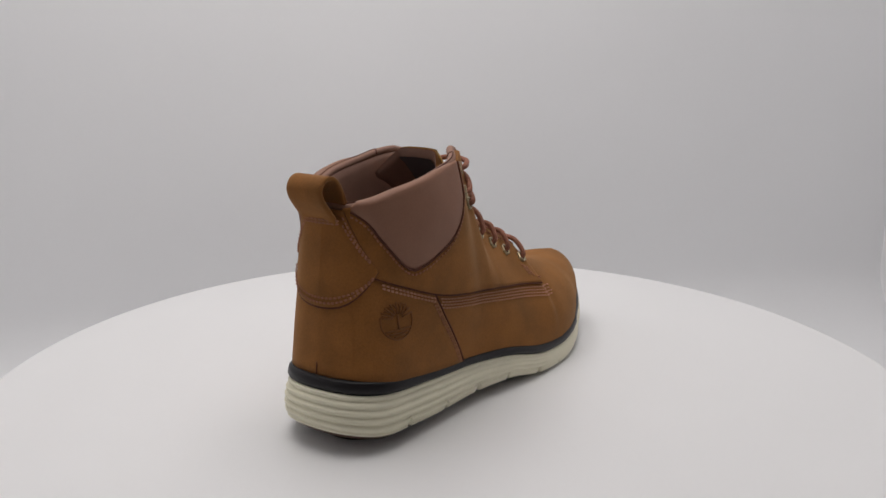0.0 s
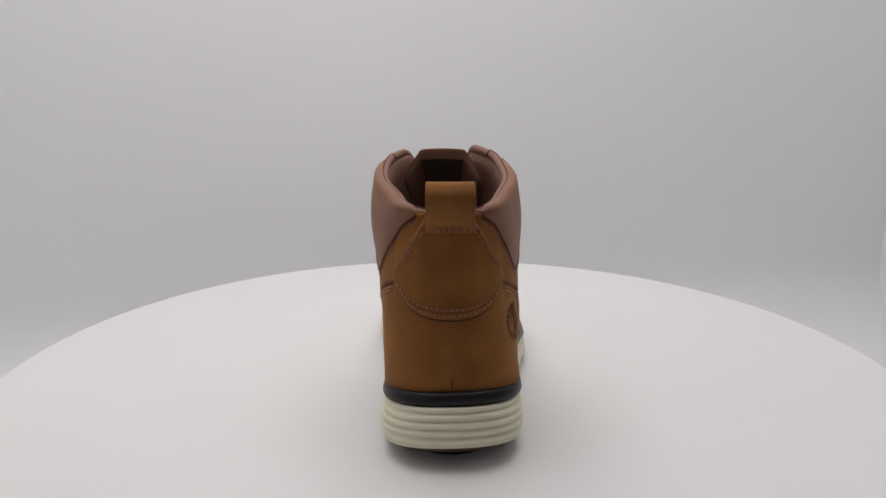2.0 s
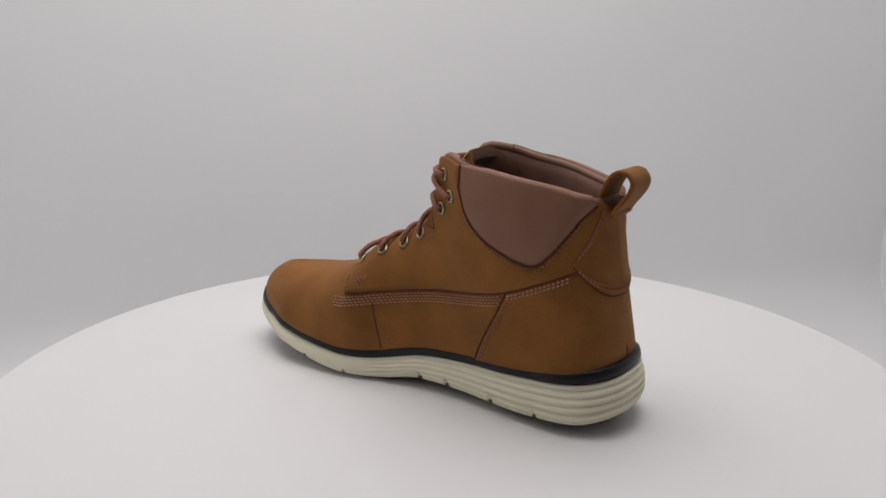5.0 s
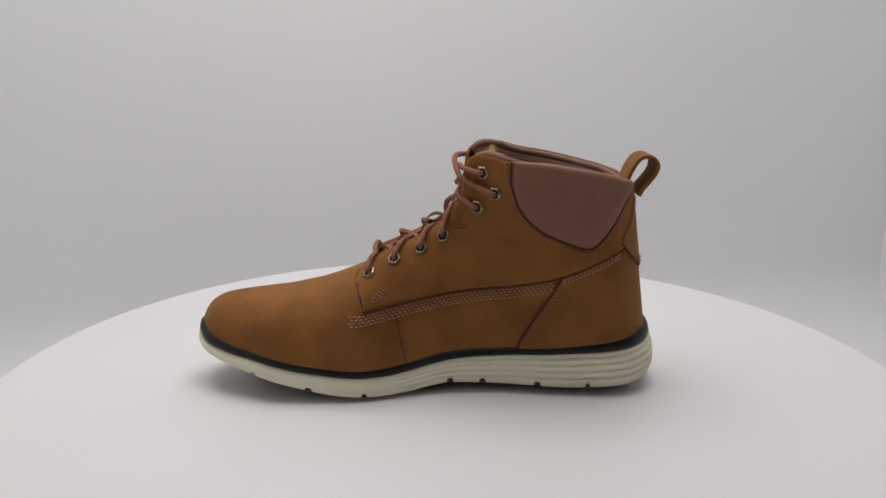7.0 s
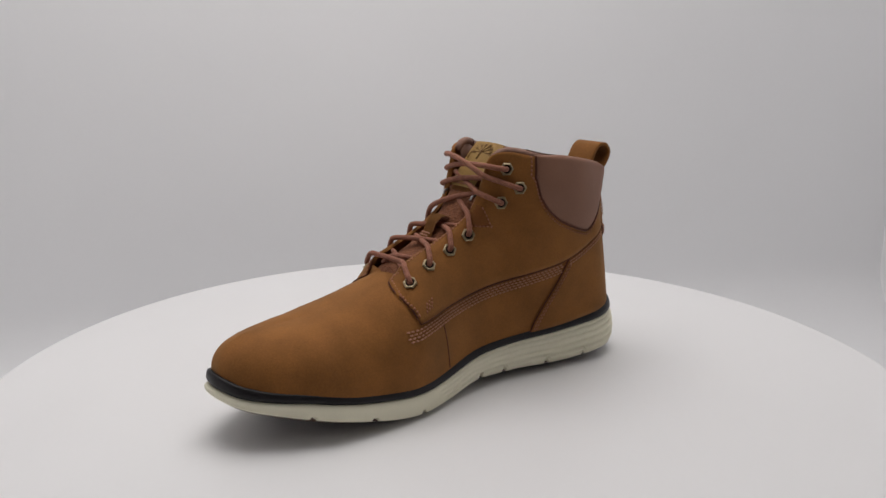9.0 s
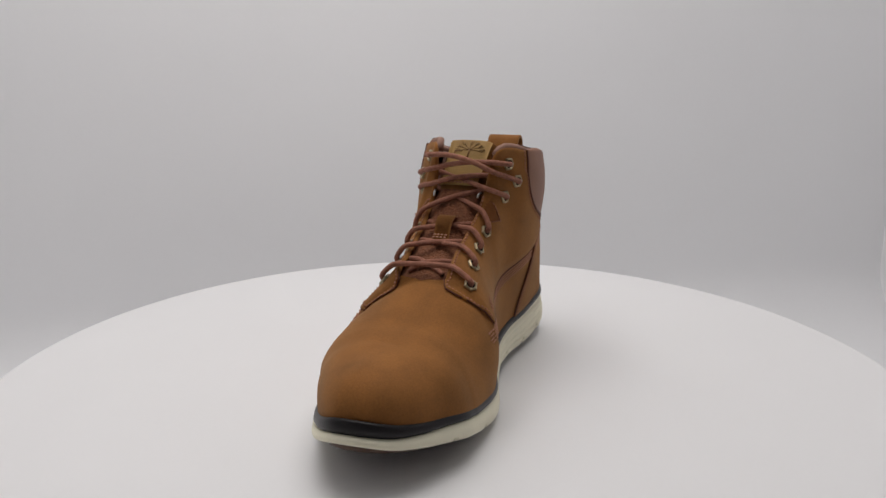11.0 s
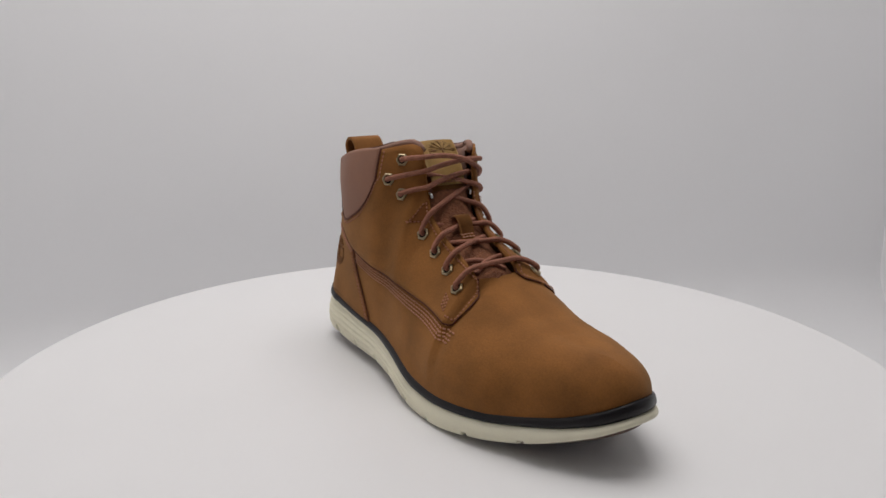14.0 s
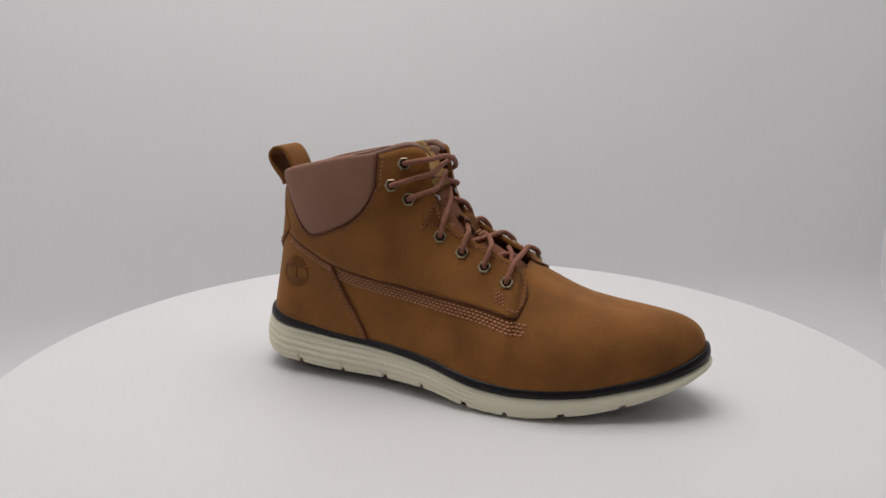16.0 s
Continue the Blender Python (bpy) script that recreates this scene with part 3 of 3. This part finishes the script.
    tube(bm, [on(0.0, v_, 1, 0.0011) for v_ in np.linspace(0.0, 0.09, 6)], 0.0004, 6)
    part("back_seam", bm, EDGE, root)
    # pull tab: a strap bent into a loop
    bm = bmesh.new()
    path = spline([(-0.1075, 0.116), (-0.1100, 0.130), (-0.1140, 0.142), (-0.1193, 0.1493), (-0.1258, 0.1500), (-0.1298, 0.1455), (-0.1288, 0.1400), (-0.1250, 0.1345), (-0.1214, 0.1300), (-0.1190, 0.1255)], 46)
    rows = []
    for k, (x, z) in enumerate(path):
        q = path[min(k + 1, 45)] - path[max(k - 1, 0)]
        q = np.array((-q[1], q[0])) / np.linalg.norm(q) * 0.00115
        w = 0.0122
        r = []
        for f in np.linspace(-1, 1, 9):
            r.append((x + q[0], 0.0022 + f * w, z + q[1]))
        for f in np.linspace(1, -1, 9):
            r.append((x - q[0], 0.0022 + f * w, z - q[1]))
        rows.append(r)
    vs = grid(bm, rows, close_u=True)
    bm.faces.new(vs[0])
    bm.faces.new(vs[-1])
    tab = part("pull_tab", bm, NUBUCK, root, "folded nubuck pull loop at the heel")
    tab.modifiers.new("soft_edge", "BEVEL").width = 0.0004
    bm = bmesh.new()
    for z in (0.1262, 0.1278):
        stitch_row(bm, [((-0.1218 + 0.0012 * (y / 0.01) ** 2, 0.0022 + y, z), (-1, 0, 0)) for y in np.linspace(-0.0125, 0.0125, 12)], 0.0026, 0.0018)
    part("pull_tab_stitching", bm, THREAD_DARK, root)

    # tongue
    TONGUE = spline([(-0.0285, 0.1560), (-0.0205, 0.1485), (-0.0125, 0.1382), (-0.0050, 0.1262), (0.0025, 0.1135), (0.0112, 0.1036), (0.0215, 0.0960), (0.035, 0.0882), (0.050, 0.0798), (0.068, 0.0620)], 40)

    def tongue_at(k, f, lift=0.0):
        """k: 0 at the top edge to 1; f: -1 outer to 1 inner edge."""
        k = min(max(k, 0.0), 1.0) * 39
        i = min(int(k), 38)
        p = TONGUE[i] + (TONGUE[i + 1] - TONGUE[i]) * (k - i)
        d = TONGUE[min(i + 2, 39)] - TONGUE[max(i - 1, 0)]
        q = np.array((-d[1], d[0])) / np.linalg.norm(d) * -1
        q = q if q[0] + q[1] > 0 else -q
        w = 0.0285 - 0.0105 * min(1.0, k / 24)
        # flat middle with padded wings folded back, opening out lower down
        fold = max(0.0, 1 - k / 22)
        past = max(0.0, abs(f) - 0.46)
        bend = past * past / (past + 0.05)
        drop = lift - 0.0053 * abs(f) ** 2.4 - 0.030 * fold * bend
        return np.array((p[0] + q[0] * drop, LEAN(p[0]) + math.copysign(abs(f) * w - 0.011 * fold * bend, f), p[1] + q[1] * drop))
    F = np.linspace(-1, 1, 21)
    bm = bmesh.new()
    grid(bm, [[tongue_at(k / 60, f, 0.0003) for f in F] for k in range(61)])
    part("tongue", bm, MESH, root, "russet mesh tongue behind the laces")
    bm = bmesh.new()
    rows = []
    for k in range(31):
        pad_ = 0.0036 * (1 - (k / 30) ** 2) + 0.001
        rnd = math.sqrt(max(0.0, 1 - max(0.0, 1 - k / 3) ** 2)) if k < 3 else 1.0
        rows.append([tongue_at(k / 36, f, 0.0) for f in F] + [tongue_at(k / 36, f, -pad_ * rnd * (1 - abs(f) ** 6 * 0.4)) for f in F[::-1]])
    vs = grid(bm, rows, close_u=True)
    bm.faces.new(vs[0])
    part("tongue_lining", bm, LINING, root, "padded taupe tongue lining")
    bm = bmesh.new()
    grid(bm, [[tongue_at(k / 60, f, -0.0053 + 0.0022 * (k / 26) ** 2) for f in np.linspace(-0.44, 0.44, 12)] for k in range(1, 34)])
    part("tongue_back", bm, INNER, root, "dark inset on the back of the tongue")
    bm = bmesh.new()
    rows = [[tongue_at(k / 60 * 0.35, f, 0.0009) for f in np.linspace(-0.80, 0.80, 15)] for k in range(1, 58)]
    rows = [[tongue_at(0.006, f, -0.0005) for f in np.linspace(-0.80, 0.80, 15)]] + rows
    grid(bm, rows)
    bmesh.ops.solidify(bm, geom=bm.faces[:], thickness=0.0005)
    part("tongue_cover", bm, NUBUCK, root, "nubuck cover on the upper tongue")
    bm = bmesh.new()
    grid(bm, [[tongue_at(0.012 + 0.30 * k / 20, f, 0.0022) for f in np.linspace(-0.57, 0.53, 13)] for k in range(21)])
    bmesh.ops.solidify(bm, geom=bm.faces[:], thickness=0.0009)
    tag = part("tongue_label", bm, LABEL, root, "honey-coloured leather label with a dark branching mark")
    # its mark: branches over a bar
    bm = bmesh.new()
    for k, reach in enumerate((1.0, 0.92, 1.0, 0.95, 1.02, 0.9, 1.0)):
        a = math.pi * (0.04 + 0.92 * k / 6)
        at_ = lambda r_, w: tongue_at(0.110 - r_ * math.sin(w) * 0.086, 0.03 + r_ * math.cos(w) * 0.40, 0.0024)
        tube(bm, [at_(0.10, math.pi / 2), at_(0.34, a * 0.9 + 0.05 * math.pi), at_(0.66, a), at_(reach, a + 0.05)], 0.00021, 5)
        for r_, da in ((0.52, -0.16), (0.60, 0.17), (0.74, -0.10)):
            tube(bm, [at_(r_, a), at_(min(1.0, r_ + 0.36), a + da)], 0.00013, 5)
    tube(bm, [tongue_at(u, 0.03, 0.0024) for u in (0.098, 0.112, 0.15)], 0.0006, 5)
    tube(bm, [tongue_at(u, f, 0.0024) for u, f in ((0.108, -0.16), (0.106, -0.34), (0.125, -0.35), (0.15, -0.34))], 0.0004, 5)
    part("label_mark", bm, LABEL_PRINT, tag)
    bm = bmesh.new()
    stitch_row(bm, [(tongue_at(0.297, f, 0.0024), (0.6, 0, 0.8)) for f in np.linspace(-0.6, 0.6, 14)], 0.0026, 0.0018)
    part("label_stitching", bm, THREAD, tag)
    # lace keeper on the tongue
    bm = bmesh.new()
    kp = [(0.475, 0.001), (0.49, 0.0045), (0.52, 0.0065), (0.56, 0.0065), (0.60, 0.0045), (0.635, 0.0020), (0.66, 0.0014)]
    kp = spline(kp, 20)
    grid(bm, [[tongue_at(u, f, h) for f in np.linspace(-0.29, 0.29, 7)] for u, h in kp])
    bmesh.ops.solidify(bm, geom=bm.faces[:], thickness=0.0014)
    part("lace_keeper", bm, NUBUCK, root, "small nubuck lace keeper on the tongue")
    bm = bmesh.new()
    for u in (0.628, 0.648):
        stitch_row(bm, [(tongue_at(u, f, 0.0034), (0.6, 0, 0.8)) for f in np.linspace(-0.24, 0.24, 8)], 0.0024, 0.0016)
    part("keeper_stitching", bm, THREAD, root)

    # eyelets
    PLACES = {-1: [(-0.0242, 0.1452), (-0.0298, 0.1324), (-0.0192, 0.1233), (0.0004, 0.0997), (0.0155, 0.0907), (0.0309, 0.0829), (0.0466, 0.0751)],
              1: [(-0.0202, 0.1428), (-0.0278, 0.1308), (-0.0169, 0.1215), (0.0040, 0.1017), (0.0183, 0.0935), (0.0350, 0.0864), (0.0501, 0.0783)]}
    at = {}
    for sd in (-1, 1):
        for i, (x, z) in enumerate(PLACES[sd]):
            s_ = s_at(x, z, sd)
            v_ = min(v_at(s_, z, sd), 0.95)
            p, n = Vector(on(s_, v_, sd, 0.0021)), Vector(normal(s_, v_, sd))
            at[sd, i] = (p, n)
            m = Matrix.Translation(p) @ n.to_track_quat("Z", "Y").to_matrix().to_4x4()
            bm = bmesh.new()
            ring = []
            for r0, h, hexa in ((0.0022, -0.0006, 0), (0.0022, 0.0006, 0), (0.0025, 0.0011, 0), (0.0031, 0.0011, 1), (0.0037, 0.0006, 1), (0.0038, -0.0006, 1)):
                row = []
                for k in range(24):
                    a = 2 * math.pi * k / 24
                    f = math.cos(math.pi / 6) / math.cos((a % (math.pi / 3)) - math.pi / 6) if hexa else 1
                    row.append(m @ Vector((r0 * f * 1.18 * math.cos(a), r0 * f * 1.18 * math.sin(a), h)))
                ring.append(row)
            grid(bm, ring, close_u=True)
            eye = part("eyelet", bm, BRASS, root, "six-sided antique brass eyelet", smooth=False)
            # flat near-black disc: the shade inside the hole is put into its colour
            bm = bmesh.new()
            bm.faces.new([bm.verts.new(m @ Vector((0.0026 * math.cos(2 * math.pi * k / 16), 0.0026 * math.sin(2 * math.pi * k / 16), 0.0003))) for k in range(16)])
            part("eyelet_hole_shade", bm, HOLE_SHADE, eye)

    # laces
    FRONT = Vector((0.74, 0.0, 0.67))

    def lip(sd, z, lift):
        """A point at the facing's edge at height z."""
        s_ = float(np.interp(-z, [-TOP_Z(t) for t in np.linspace(1.44, 1.75, 60)], np.linspace(1.44, 1.75, 60)))
        p = Vector(base(s_, 1.0, sd))
        out = Vector((0.55, sd * 0.45, 0.55)).normalized()
        return p + out * lift

    def lace(a, b, za, zb, bow, dive=True, h=0.0):
        """From eyelet a over the edge of its facing at height za, across the tongue, to eyelet b or under that facing at zb."""
        (p, n), (q, m) = at[a], at[b]
        la = lip(a[0], za, 0.0042 + h)
        lb = lip(b[0], zb, -0.0030 if dive else 0.0042 + h)
        pts = [p - n * 0.0015, p + n * 0.0026 + (la - p).normalized() * 0.0012]
        pts.append(p * 0.4 + la * 0.6 + n * 0.0024)
        pts.append(la)
        mid = (la + lb) / 2
        pts += [la * 0.75 + lb * 0.25 + FRONT * bow * 0.75, mid + FRONT * bow, la * 0.25 + lb * 0.75 + FRONT * bow * 0.75]
        if dive:
            pts += [lb, lb - FRONT * 0.003 + (lb - mid).normalized() * 0.003]
        else:
            pts += [lb, q * 0.4 + lb * 0.6 + m * 0.0024, q + m * 0.0026 + (lb - q).normalized() * 0.0012, q - m * 0.0015]
        bm = bmesh.new()
        tube(bm, [Vector(t) for t in spline(pts, 60)], 0.00172, 9)
        part("lace", bm, LACE, root)

    lace((-1, 6), (1, 6), 0.0855, 0.0865, 0.0012, dive=False)
    lace((-1, 5), (1, 4), 0.0935, 0.0990, 0.0020)
    lace((1, 5), (-1, 4), 0.0950, 0.0985, 0.0002)
    lace((-1, 4), (1, 3), 0.1010, 0.1080, 0.0010)
    lace((1, 4), (-1, 3), 0.1030, 0.1075, -0.0005)
    lace((-1, 3), (1, 2), 0.1120, 0.1290, 0.0030)
    lace((1, 3), (-1, 2), 0.1130, 0.1280, 0.0005)
    lace((-1, 2), (1, 1), 0.1270, 0.1390, 0.0030)
    lace((1, 2), (-1, 1), 0.1260, 0.1385, 0.0005)
    lace((-1, 1), (1, 0), 0.1370, 0.1440, 0.0030, dive=False)
    lace((1, 1), (-1, 0), 0.1370, 0.1450, 0.0060, dive=False, h=0.0015)
    # cords that run on under the bottom bar
    for sd in (-1, 1):
        bm = bmesh.new()
        tube(bm, [Vector(t) for t in spline([tongue_at(0.855, -0.62 * sd, 0.001), tongue_at(0.828, -0.2 * sd, 0.0026 + 0.001 * sd), tongue_at(0.800, 0.35 * sd, 0.0030), tongue_at(0.782, 0.78 * sd, 0.0036)], 20)], 0.00165, 9)
        part("lace", bm, LACE, root)
    # steel hooks half hidden under the facing
    for sd in (-1, 1):
        bm = bmesh.new()
        tube(bm, [tongue_at(0.335, 0.74 * sd, 0.0040), tongue_at(0.350, 0.72 * sd, 0.0052), tongue_at(0.368, 0.70 * sd, 0.0042)], 0.0008, 6)
        part("hook", bm, STEEL, root, "small steel lace hook")

    # embossed mark on the outer heel: a ring, a trunk and branches
    bm = bmesh.new()
    cx, cz, R = -0.0980, 0.0715, 0.0088

    def spot(dx, dz):
        z = cz + dz
        s_ = s_at(cx + dx * 1.18, z, -1)
        return on(s_, v_at(s_, z, -1), -1, 0.0013)
    tube(bm, [spot(R * 0.95 * math.cos(a), R * 1.08 * math.sin(a) - 0.001) for a in np.linspace(math.pi * 0.88, math.pi * 2.12, 30)], 0.00045, 6)
    tube(bm, [spot(0.0, z) for z in np.linspace(-0.0045, 0.003, 6)], 0.0007, 6)
    for z, w in ((-0.0052, 0.80), (-0.0070, 0.60), (-0.0085, 0.36)):
        tube(bm, [spot(R * w * f, z) for f in np.linspace(-1, 1, 9)], 0.00045, 6)
    for k in range(9):
        a = math.pi * (0.06 + 0.88 * k / 8)
        tube(bm, [spot(R * r_ * math.cos(a), 0.001 + R * r_ * 1.05 * math.sin(a)) for r_ in (0.30, 0.6, 0.98)], 0.00045, 6)
        if 0 < k < 8:
            tube(bm, [spot(R * r_ * math.cos(a + 0.19 * d_), 0.001 + R * r_ * 1.05 * math.sin(a + 0.19 * d_)) for r_, d_ in ((0.62, 0), (0.9, 1))], 0.0004, 6)
    part("embossed_mark", bm, EMBOSS, root, "round embossed mark pressed into the leather")
    return root


BOOT = boot()


def motions():
    rows = [(k * 0.5, pose(0, 0, 0, 0, 0, START + SPIN * k * 0.5)) for k in range(33)]
    walk(PLATTER, rows)
    walk(BOOT, rows)


motions()
